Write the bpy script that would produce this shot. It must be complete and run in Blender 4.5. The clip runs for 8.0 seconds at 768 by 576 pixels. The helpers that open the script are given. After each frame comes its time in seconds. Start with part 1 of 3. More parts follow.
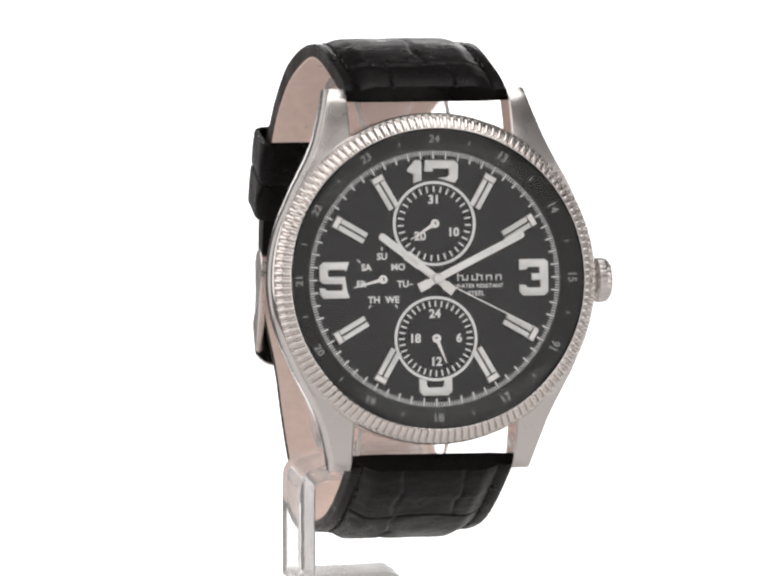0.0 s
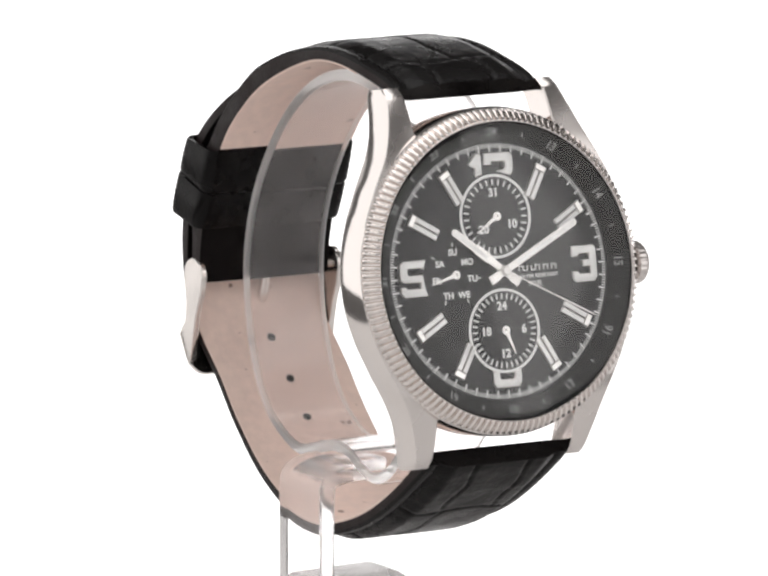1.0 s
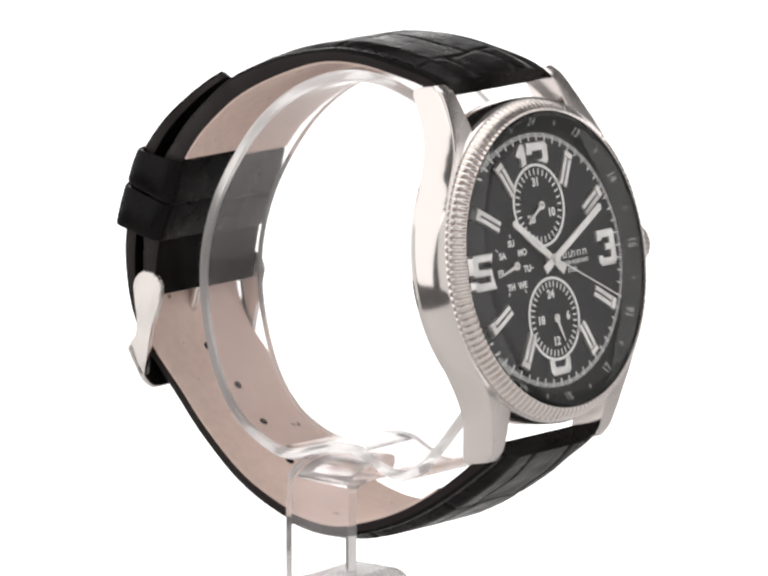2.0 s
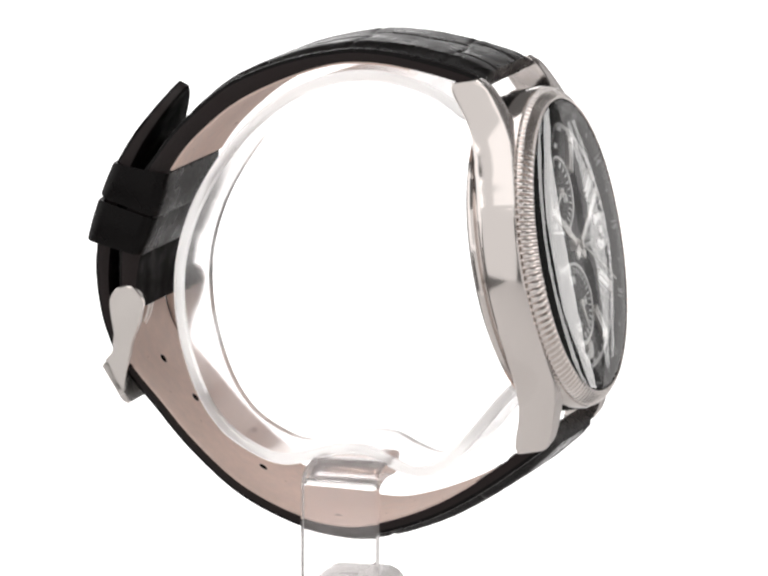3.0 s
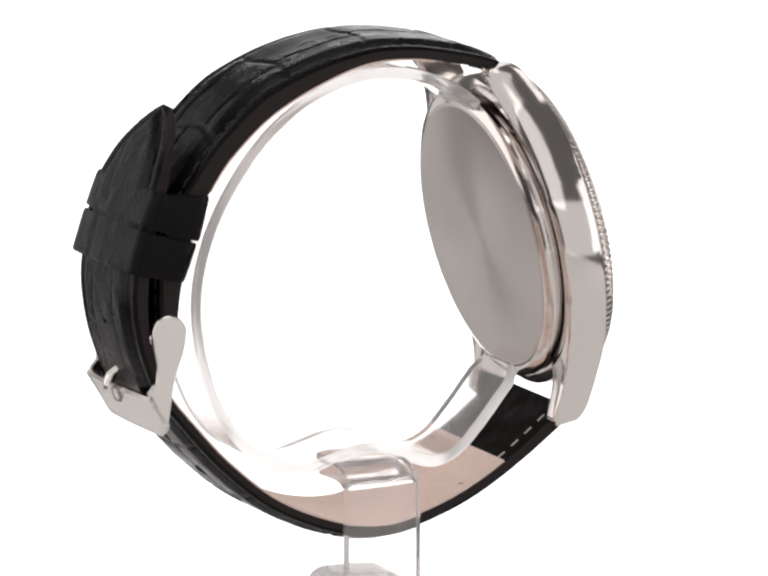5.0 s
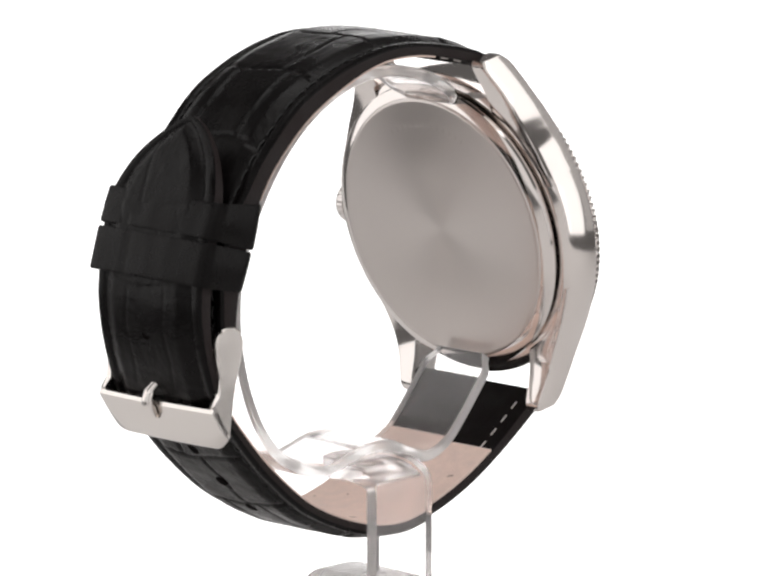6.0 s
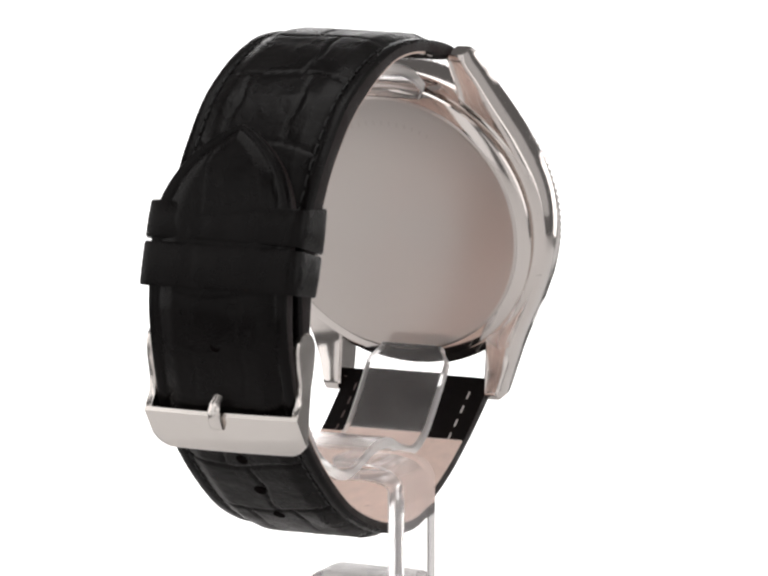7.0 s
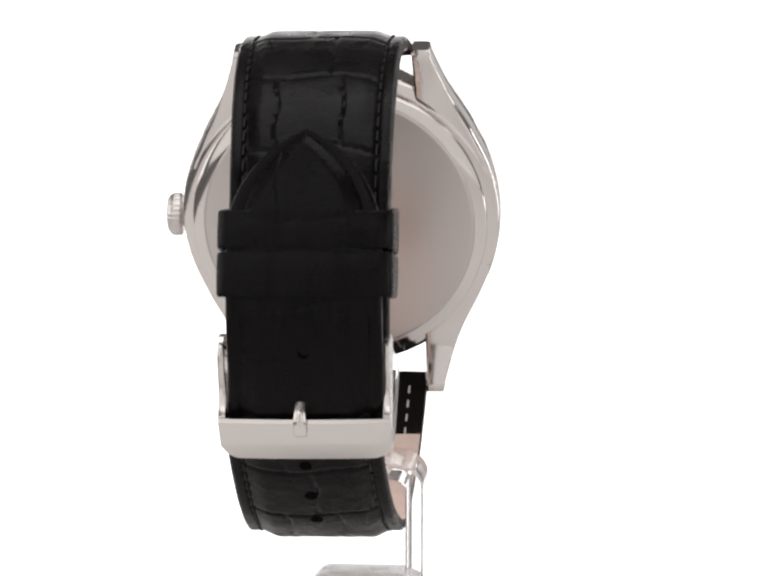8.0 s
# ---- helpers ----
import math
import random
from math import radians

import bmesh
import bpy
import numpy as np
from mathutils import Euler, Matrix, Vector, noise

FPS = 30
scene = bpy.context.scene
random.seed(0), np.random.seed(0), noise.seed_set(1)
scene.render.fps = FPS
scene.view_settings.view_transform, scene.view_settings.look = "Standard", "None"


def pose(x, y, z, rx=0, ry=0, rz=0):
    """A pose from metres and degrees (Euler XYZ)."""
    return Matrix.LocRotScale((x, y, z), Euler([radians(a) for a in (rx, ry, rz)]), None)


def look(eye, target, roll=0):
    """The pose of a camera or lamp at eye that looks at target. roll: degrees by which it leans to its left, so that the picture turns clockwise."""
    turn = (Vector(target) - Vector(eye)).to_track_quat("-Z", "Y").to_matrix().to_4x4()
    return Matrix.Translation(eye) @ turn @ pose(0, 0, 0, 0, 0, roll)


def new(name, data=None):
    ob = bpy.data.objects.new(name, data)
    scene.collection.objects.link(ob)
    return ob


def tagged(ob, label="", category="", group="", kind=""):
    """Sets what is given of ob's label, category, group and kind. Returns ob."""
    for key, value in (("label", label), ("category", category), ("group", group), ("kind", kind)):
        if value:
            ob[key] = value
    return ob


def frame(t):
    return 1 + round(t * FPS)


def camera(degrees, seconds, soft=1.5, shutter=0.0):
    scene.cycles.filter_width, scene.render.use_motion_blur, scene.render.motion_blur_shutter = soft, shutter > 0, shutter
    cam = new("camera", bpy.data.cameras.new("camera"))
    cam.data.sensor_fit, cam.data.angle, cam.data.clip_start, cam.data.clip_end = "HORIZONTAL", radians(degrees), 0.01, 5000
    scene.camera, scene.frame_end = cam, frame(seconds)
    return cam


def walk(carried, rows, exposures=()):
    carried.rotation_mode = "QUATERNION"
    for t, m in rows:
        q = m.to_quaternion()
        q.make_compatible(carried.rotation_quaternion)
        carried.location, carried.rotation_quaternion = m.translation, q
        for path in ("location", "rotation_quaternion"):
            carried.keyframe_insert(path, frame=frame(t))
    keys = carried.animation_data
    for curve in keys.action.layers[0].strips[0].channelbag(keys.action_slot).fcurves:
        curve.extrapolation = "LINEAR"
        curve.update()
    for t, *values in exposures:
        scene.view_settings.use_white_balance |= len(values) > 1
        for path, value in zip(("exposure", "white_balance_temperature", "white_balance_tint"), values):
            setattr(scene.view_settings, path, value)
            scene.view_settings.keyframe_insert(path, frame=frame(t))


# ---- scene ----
# A wristwatch on a clear acrylic stand turns once round on a white studio turntable.
# ---- camera ----
cam = camera(5.1825, 8.0, soft=2.6)
EYE, AIM = (0.00348, -1.07863, 0.21224), (0.00348, 0.0, 0.0)
walk(cam, [(0.0, look(EYE, AIM)), (8.0, look(EYE, AIM))])

MM = 0.001
TABLE_Z = -0.050            # top of the turntable
TURN = 20.2915              # degrees per second
# pose of the watch on the turntable at the start
SET = Matrix(((0.98075, -0.19462, -0.01560, 0.00986), (0.19396, 0.96204, 0.19201, -0.02505),
              (-0.02237, -0.19134, 0.98127, 0.00613 - TABLE_Z), (0, 0, 0, 1)))
HEAD = SET @ pose(0, 0, 0, 0, 0, 1.2)     # the case sits a touch turned in its strap
STAND = pose(0, 0, -TABLE_Z, 0, 0, 12.9)

# ---- world and light ----
world = bpy.data.worlds.new("studio")
scene.world = world
world.use_nodes = True
world.node_tree.nodes["Background"].inputs["Color"].default_value = (1.0, 0.955, 0.935, 1)
world.node_tree.nodes["Background"].inputs["Strength"].default_value = 0.12


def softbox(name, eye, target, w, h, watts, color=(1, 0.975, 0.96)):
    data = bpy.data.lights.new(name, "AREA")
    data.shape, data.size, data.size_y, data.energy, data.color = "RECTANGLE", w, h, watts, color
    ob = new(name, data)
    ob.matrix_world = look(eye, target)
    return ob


# unseen panels, added and placed for the reflections in steel, crystal and leather
softbox("softbox_top", (0.0, 0.10, 0.95), (0, 0, 0), 0.9, 0.8, 4.4)
softbox("softbox_side", (-1.0, 0.12, 0.25), (0, 0, 0), 1.25, 1.0, 4.8)
softbox("softbox_side", (1.0, -0.17, 0.22), (0, 0, 0), 0.60, 0.8, 2.0)
# weak fill, added to keep the case flank from going dark
softbox("softbox_side", (0.95, 0.34, 0.25), (0, 0, 0), 0.42, 0.8, 0.36)
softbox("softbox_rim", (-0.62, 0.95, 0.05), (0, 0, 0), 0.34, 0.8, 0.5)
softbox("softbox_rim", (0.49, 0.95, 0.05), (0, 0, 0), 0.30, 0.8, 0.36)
# two narrow lamps added only to draw bright crescents in the crystal
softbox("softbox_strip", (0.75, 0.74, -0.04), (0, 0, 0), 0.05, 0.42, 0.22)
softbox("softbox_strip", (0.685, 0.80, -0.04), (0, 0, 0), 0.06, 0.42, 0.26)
softbox("softbox_front", (-0.70, -1.00, 0.50), (0, 0, 0), 1.25, 1.75, 5.0)
softbox("softbox_front", (0.70, -1.03, 0.12), (0, 0, 0), 1.85, 0.85, 2.9)
softbox("softbox_front", (-0.30, -0.66, 0.85), (0, 0, 0), 0.8, 0.42, 0.5)
softbox("softbox_front", (0.48, -1.15, 0.83), (0, 0, 0), 0.66, 0.78, 1.25)


# ---- materials ----
def shader(name, color, rough=0.5, metal=0.0, spec=0.5):
    m = bpy.data.materials.new(name)
    m.use_nodes = True
    b = m.node_tree.nodes["Principled BSDF"]
    b.inputs["Base Color"].default_value = (*color, 1)
    b.inputs["Roughness"].default_value = rough
    b.inputs["Metallic"].default_value = metal
    b.inputs["Specular IOR Level"].default_value = spec
    return m, m.node_tree, b


def noise_node(tree, scale, detail=4, stretch=(1, 1, 1)):
    co = tree.nodes.new("ShaderNodeTexCoord")
    mp = tree.nodes.new("ShaderNodeMapping")
    mp.inputs["Scale"].default_value = stretch
    nz = tree.nodes.new("ShaderNodeTexNoise")
    nz.inputs["Scale"].default_value, nz.inputs["Detail"].default_value = scale, detail
    tree.links.new(co.outputs["Object"], mp.inputs["Vector"])
    tree.links.new(mp.outputs["Vector"], nz.inputs["Vector"])
    return nz


def ramp(tree, source, stops):
    r = tree.nodes.new("ShaderNodeValToRGB")
    r.color_ramp.elements[0].position, r.color_ramp.elements[0].color = stops[0][0], (*stops[0][1], 1)
    r.color_ramp.elements[1].position, r.color_ramp.elements[1].color = stops[-1][0], (*stops[-1][1], 1)
    tree.links.new(source, r.inputs["Fac"])
    return r


def spread(tree, source, target, low, high):
    mr = tree.nodes.new("ShaderNodeMapRange")
    mr.inputs["From Min"].default_value, mr.inputs["From Max"].default_value = 0.3, 0.7
    mr.inputs["To Min"].default_value, mr.inputs["To Max"].default_value = low, high
    tree.links.new(source, mr.inputs["Value"])
    tree.links.new(mr.outputs["Result"], target)


def bump(tree, b, source, strength, distance):
    bp = tree.nodes.new("ShaderNodeBump")
    bp.inputs["Strength"].default_value, bp.inputs["Distance"].default_value = strength, distance
    tree.links.new(source, bp.inputs["Height"])
    tree.links.new(bp.outputs["Normal"], b.inputs["Normal"])


def steel(name, rough, stretch=(1, 1, 1), grain=900.0, depth=0.0, color=(0.76, 0.715, 0.69)):
    m, tree, b = shader(name, color, rough, 1.0)
    wide = noise_node(tree, 160, 3)
    spread(tree, wide.outputs["Fac"], b.inputs["Roughness"], rough * 0.85, rough * 1.2)
    if depth:
        fine = noise_node(tree, grain, 3, stretch)
        bump(tree, b, fine.outputs["Fac"], 0.25, depth)
    return m


def leather(name, color, rough, grain, shine=0.3, patch=220, vary=0.22, wrinkle=0.0, relief=0.6):
    m, tree, b = shader(name, color, rough, 0.0, shine)
    fine, wide = noise_node(tree, grain, 5), noise_node(tree, patch, 4)
    spread(tree, wide.outputs["Fac"], b.inputs["Roughness"], rough * 0.6, rough * 1.4)
    tint = ramp(tree, wide.outputs["Fac"], [(0.3, [c * (1 - vary) for c in color]), (0.75, [c * (1 + vary) for c in color])])
    tree.links.new(tint.outputs["Color"], b.inputs["Base Color"])
    if wrinkle:
        crease = noise_node(tree, 420, 3, (1, 1, 2.2))
        add = tree.nodes.new("ShaderNodeMath")
        add.operation = "MULTIPLY_ADD"
        add.inputs[1].default_value = wrinkle
        tree.links.new(crease.outputs["Fac"], add.inputs[0])
        tree.links.new(fine.outputs["Fac"], add.inputs[2])
        bump(tree, b, add.outputs["Value"], relief, 0.00012)
    else:
        bump(tree, b, fine.outputs["Fac"], relief, 0.00012)
    return m


def clear(name, ior, rough, color=(1, 1, 1), haze=0.0):
    """Clear glass or plastic. haze: the share of white diffuse mixed in for light it reflects."""
    m, tree, b = shader(name, color, rough)
    b.inputs["Transmission Weight"].default_value = 1.0
    b.inputs["IOR"].default_value = ior
    if haze:
        pale_sheen = tree.nodes.new("ShaderNodeBsdfDiffuse")
        pale_sheen.inputs["Color"].default_value = (0.93, 0.90, 0.895, 1)
        mix = tree.nodes.new("ShaderNodeMixShader")
        spread(tree, noise_node(tree, 260, 3).outputs["Fac"], mix.inputs["Fac"], haze * 0.6, haze * 1.4)
        tree.links.new(b.outputs["BSDF"], mix.inputs[1])
        tree.links.new(pale_sheen.outputs["BSDF"], mix.inputs[2])
        tree.links.new(mix.outputs["Shader"], tree.nodes["Material Output"].inputs["Surface"])
    return m


STEEL_SIDE = steel("polished_steel", 0.10)
STEEL_BAND = steel("polished_band_steel", 0.11)
STEEL_TOP = steel("brushed_steel", 0.27, (6, 1, 1), 1500, 0.000003, (0.69, 0.65, 0.63))
STEEL_BEZEL = steel("bezel_steel", 0.13, color=(0.80, 0.755, 0.73))
STEEL_BUCKLE = steel("buckle_steel", 0.2, (12, 1, 1), 700, 0.000003, (0.78, 0.74, 0.71))
STEEL_HAND = steel("hand_steel", 0.38, color=(0.90, 0.88, 0.86))
STEEL_MARK = steel("engraved_steel", 0.4, color=(0.60, 0.555, 0.53))
LEATHER = leather("black_leather", (0.0036, 0.0029, 0.0030), 0.28, 2600, 0.115, wrinkle=0.6, relief=0.42)
LEATHER_EDGE = leather("black_leather_edge", (0.017, 0.0115, 0.0115), 0.5, 3200, 0.2)
LEATHER_INSIDE = leather("matt_black_leather", (0.007, 0.0055, 0.0055), 0.7, 3200, 0.06)
# near black for the shade inside the strap holes
HOLE = shader("punched_hole", (0.004, 0.003, 0.003), 0.95, 0.0, 0.02)[0]


def lining():
    """Pinkish tan leather with a few small brown flecks."""
    m = leather("tan_lining", (0.83, 0.66, 0.585), 0.75, 3000, 0.2, 700, 0.06)
    tree = m.node_tree
    b = tree.nodes["Principled BSDF"]
    plain = b.inputs["Base Color"].links[0].from_socket
    fleck = ramp(tree, noise_node(tree, 420, 2).outputs["Fac"], [(0.70, (0, 0, 0)), (0.75, (1, 1, 1))])
    mix = tree.nodes.new("ShaderNodeMixRGB")
    mix.inputs["Color2"].default_value = (0.30, 0.20, 0.16, 1)
    tree.links.new(fleck.outputs["Color"], mix.inputs["Fac"])
    tree.links.new(plain, mix.inputs["Color1"])
    tree.links.new(mix.outputs["Color"], b.inputs["Base Color"])
    return m


LINING = lining()
THREAD_BLACK = shader("black_thread", (0.012, 0.012, 0.012), 0.7)[0]
THREAD_BROWN = shader("brown_thread", (0.12, 0.09, 0.085), 0.8)[0]
THREAD_PALE = shader("pale_thread", (0.6, 0.57, 0.54), 0.8)[0]
LUME = leather("lume", (0.86, 0.86, 0.85), 0.6, 4000)
PRINT = shader("white_print", (0.85, 0.85, 0.84), 0.6)[0]
PRINT_GREY = shader("grey_print", (0.24, 0.24, 0.24), 0.6)[0]
DIAL_BLACK = shader("dial_black", (0.0165, 0.0155, 0.0175), 0.6, 0.0, 0.15)[0]
FLANGE_BLACK = shader("flange_black", (0.004, 0.004, 0.004), 0.6, 0.0, 0.05)[0]
GLASS = clear("crystal_glass", 1.39, 0.0)
ACRYLIC = clear("clear_acrylic", 1.32, 0.09, (0.985, 0.965, 0.965), 0.042)


def frosted():
    """Acrylic rim whitened with translucency, for light piped through the sheet to its edge."""
    m, tree, b = shader("frosted_acrylic_edge", (0.99, 0.98, 0.975), 0.3, 0.0, 0.5)
    b.inputs["Transmission Weight"].default_value = 0.9
    b.inputs["IOR"].default_value = 1.06
    tr = tree.nodes.new("ShaderNodeBsdfTranslucent")
    tr.inputs["Color"].default_value = (0.99, 0.98, 0.975, 1)
    mix = tree.nodes.new("ShaderNodeMixShader")
    mix.inputs["Fac"].default_value = 0.32
    tree.links.new(b.outputs["BSDF"], mix.inputs[1])
    tree.links.new(tr.outputs["BSDF"], mix.inputs[2])
    tree.links.new(mix.outputs["Shader"], tree.nodes["Material Output"].inputs["Surface"])
    return m


BRIGHT_RIM = frosted()
POST_ACRYLIC = clear("post_acrylic", 1.24, 0.08, (0.985, 0.965, 0.965), 0.09)
# strong haze whitens the foot, replacing a bright table seen through it
FOOT_ACRYLIC = clear("foot_acrylic", 1.14, 0.08, (0.99, 0.982, 0.98), 0.22)


def back_steel():
    """Case back with a sunburst brushing about its middle."""
    m, tree, b = shader("sunburst_steel", (0.64, 0.595, 0.57), 0.30, 1.0)
    co = tree.nodes.new("ShaderNodeTexCoord")
    sep = tree.nodes.new("ShaderNodeSeparateXYZ")
    ang = tree.nodes.new("ShaderNodeMath")
    ang.operation = "ARCTAN2"
    tree.links.new(co.outputs["Object"], sep.inputs["Vector"])
    tree.links.new(sep.outputs["X"], ang.inputs[0])
    tree.links.new(sep.outputs["Z"], ang.inputs[1])
    nz = tree.nodes.new("ShaderNodeTexNoise")
    nz.noise_dimensions = "1D"
    nz.inputs["Scale"].default_value, nz.inputs["Detail"].default_value = 14, 2
    tree.links.new(ang.outputs["Value"], nz.inputs["W"])
    spread(tree, nz.outputs["Fac"], b.inputs["Roughness"], 0.33, 0.36)
    tan = tree.nodes.new("ShaderNodeTangent")
    tan.direction_type, tan.axis = "RADIAL", "Y"
    tree.links.new(tan.outputs["Tangent"], b.inputs["Tangent"])
    b.inputs["Anisotropic"].default_value = 0.65
    return m


STEEL_BACK = back_steel()


# ---- building helpers (millimetres in, metres out) ----
def part(name, shape, material, parent, label="", smooth=True):
    """Links one mesh under a thing or a part. shape: (vertices, faces) in millimetres."""
    verts, faces = shape
    me = bpy.data.meshes.new(name)
    me.from_pydata([(x * MM, y * MM, z * MM) for x, y, z in verts], [], faces)
    me.validate()
    bm = bmesh.new()
    bm.from_mesh(me)
    bmesh.ops.recalc_face_normals(bm, faces=bm.faces)
    bm.to_mesh(me)
    bm.free()
    me.materials.append(material)
    if smooth:
        me.shade_smooth()
        me.set_sharp_from_angle(angle=radians(38))
    ob = new(name, me)
    ob.parent = parent
    if label:
        ob["label"] = label
    return ob


def thing(name, label, category, kind=""):
    ob = new(name)
    ob.empty_display_size = 0.02
    return tagged(ob, label, category, kind=kind)


def join(shapes):
    verts, faces = [], []
    for v, f in shapes:
        k = len(verts)
        verts += list(v)
        faces += [tuple(i + k for i in face) for face in f]
    return verts, faces


def grid(rows, close_u=False, close_v=False, caps=False):
    """Quads over rows of equally many points."""
    n, m = len(rows), len(rows[0])
    verts = [p for row in rows for p in row]
    faces = []
    for i in range(n if close_u else n - 1):
        for j in range(m if close_v else m - 1):
            a, b = i * m + j, i * m + (j + 1) % m
            c, d = ((i + 1) % n) * m + (j + 1) % m, ((i + 1) % n) * m + j
            faces.append((a, b, c, d))
    if caps:
        faces.append(tuple(range(m)))
        faces.append(tuple(range((n - 1) * m, n * m))[::-1])
    return verts, faces


def revolve(profile, n=128, axis="y", centre=(0, 0, 0)):
    rows = []
    for k in range(n):
        a = 2 * math.pi * k / n
        s, c = math.sin(a), math.cos(a)
        row = []
        for r, h in profile:
            p = (r * s, h, r * c) if axis == "y" else (h, r * s, r * c)
            row.append((p[0] + centre[0], p[1] + centre[1], p[2] + centre[2]))
        rows.append(row)
    return grid(rows, close_u=True)


def prism(poly, low, high, place, chamfer=0.0):
    """A flat outline drawn out from low to high, with chamfered rims. place(u, v, w) gives the point."""
    def inset(d):
        out, n = [], len(poly)
        cu, cv = sum(p[0] for p in poly) / n, sum(p[1] for p in poly) / n
        for u, v in poly:
            k = math.hypot(u - cu, v - cv) or 1
            out.append((u - d * (u - cu) / k, v - d * (v - cv) / k))
        return out
    rows = [(low, chamfer), (low + chamfer, 0), (high - chamfer, 0), (high, chamfer)] if chamfer else [(low, 0), (high, 0)]
    return grid([[place(u, v, w) for u, v in inset(d)] for w, d in rows], close_v=True, caps=True)


def dial_place(x, z, h):
    return (x, -h, z)


def bar(x, z, length, width, clock, low, high, chamfer=0.0):
    """A bar on the dial round (x, z), its length along the clock direction (degrees)."""
    s, c = math.sin(radians(clock)), math.cos(radians(clock))
    poly = [(x + u * c + v * s, z - u * s + v * c) for u, v in
            ((-width / 2, -length / 2), (width / 2, -length / 2), (width / 2, length / 2), (-width / 2, length / 2))]
    return prism(poly, low, high, dial_place, chamfer)


def ring(x, z, inner, outer, low, high, n=72):
    rows = []
    for k in range(n):
        a = 2 * math.pi * k / n
        rows.append([(x + r * math.sin(a), -h, z + r * math.cos(a)) for r, h in ((inner, low), (outer, low), (outer, high), (inner, high))])
    return grid(rows, close_u=True, close_v=True)


def words(text, size, x, z, turn=0.0, low=0.0, high=0.05, bold=0.0):
    """Built-in font, its middle at (x, z) of the dial, turned counter-clockwise."""
    cu = bpy.data.curves.new("lettering", "FONT")
    cu.body, cu.size, cu.align_x, cu.align_y, cu.offset, cu.resolution_u = text, 1.0, "CENTER", "CENTER", bold, 3
    ob = bpy.data.objects.new("lettering", cu)
    scene.collection.objects.link(ob)
    me = bpy.data.meshes.new_from_object(ob.evaluated_get(bpy.context.evaluated_depsgraph_get()))
    flat = [v.co.copy() for v in me.vertices]
    tris = [tuple(p.vertices) for p in me.polygons]
    bpy.data.objects.remove(ob)
    bpy.data.meshes.remove(me)
    bpy.data.curves.remove(cu)
    s, c = math.sin(radians(turn)), math.cos(radians(turn))
    pts = [(x + size * (p.x * c - p.y * s), z + size * (p.x * s + p.y * c)) for p in flat]
    count = {}
    for f in tris:
        for a, b in zip(f, f[1:] + f[:1]):
            count[(a, b)] = count.get((a, b), 0) + 1
    n = len(pts)
    verts = [(u, -high, v) for u, v in pts] + [(u, -low, v) for u, v in pts]
    faces = list(tris) + [(a, b, b + n, a + n) for (a, b) in count if (b, a) not in count]
    return verts, faces


def spline(points, step):
    """Catmull-Rom through the points, resampled at even steps."""
    p = [Vector(q) for q in points]
    p = [2 * p[0] - p[1]] + p + [2 * p[-1] - p[-2]]
    raw = []
    for i in range(1, len(p) - 2):
        for k in range(24):
            t = k / 24
            raw.append(0.5 * ((2 * p[i]) + (p[i + 1] - p[i - 1]) * t + (2 * p[i - 1] - 5 * p[i] + 4 * p[i + 1] - p[i + 2]) * t * t
                              + (3 * p[i] - p[i - 1] - 3 * p[i + 1] + p[i + 2]) * t ** 3))
    raw.append(p[-2])
    run = [0.0]
    for a, b in zip(raw, raw[1:]):
        run.append(run[-1] + (b - a).length)
    n = max(2, round(run[-1] / step))
    out, j = [], 0
    for k in range(n + 1):
        d = run[-1] * k / n
        while j < len(run) - 2 and run[j + 1] < d:
            j += 1
        f = (d - run[j]) / max(1e-9, run[j + 1] - run[j])
        out.append((raw[j].lerp(raw[j + 1], f), d))
    total = run[-1]
    res = []
    for k, (q, d) in enumerate(out):
        a, b = out[max(0, k - 1)][0], out[min(n, k + 1)][0]
        t = (b - a).normalized()
        res.append((q, Vector((t.y, -t.x)), d))
    return res, total


def lerp_table(table, x):
    if x <= table[0][0]:
        return table[0][1]
    for (a, u), (b, v) in zip(table, table[1:]):
        if x <= b:
            return u + (v - u) * (x - a) / (b - a)
    return table[-1][1]


def curve_table(table, x):
    """Smooth curve through the table."""
    for k in range(len(table) - 1):
        (a, u), (b, v) = table[k], table[k + 1]
        if x <= b or k == len(table) - 2:
            (p, q), (c, w) = table[max(0, k - 1)], table[min(len(table) - 1, k + 2)]
            h, t = b - a, min(1, max(0, (x - a) / (b - a)))
            m0, m1 = (v - q) / (b - p) * h, (w - u) / (c - a) * h
            return (2 * t ** 3 - 3 * t * t + 1) * u + (t ** 3 - 2 * t * t + t) * m0 + (3 * t * t - 2 * t ** 3) * v + (t ** 3 - t * t) * m1


def smooth(a, b, x):
    t = min(1, max(0, (x - a) / (b - a)))
    return t * t * (3 - 2 * t)


# ---- the setting ----
def plane(name, corners, material, kind="structure"):
    me = bpy.data.meshes.new(name)
    me.from_pydata(corners, [], [(0, 1, 2, 3)])
    me.materials.append(material)
    return tagged(new(name, me), kind=kind)


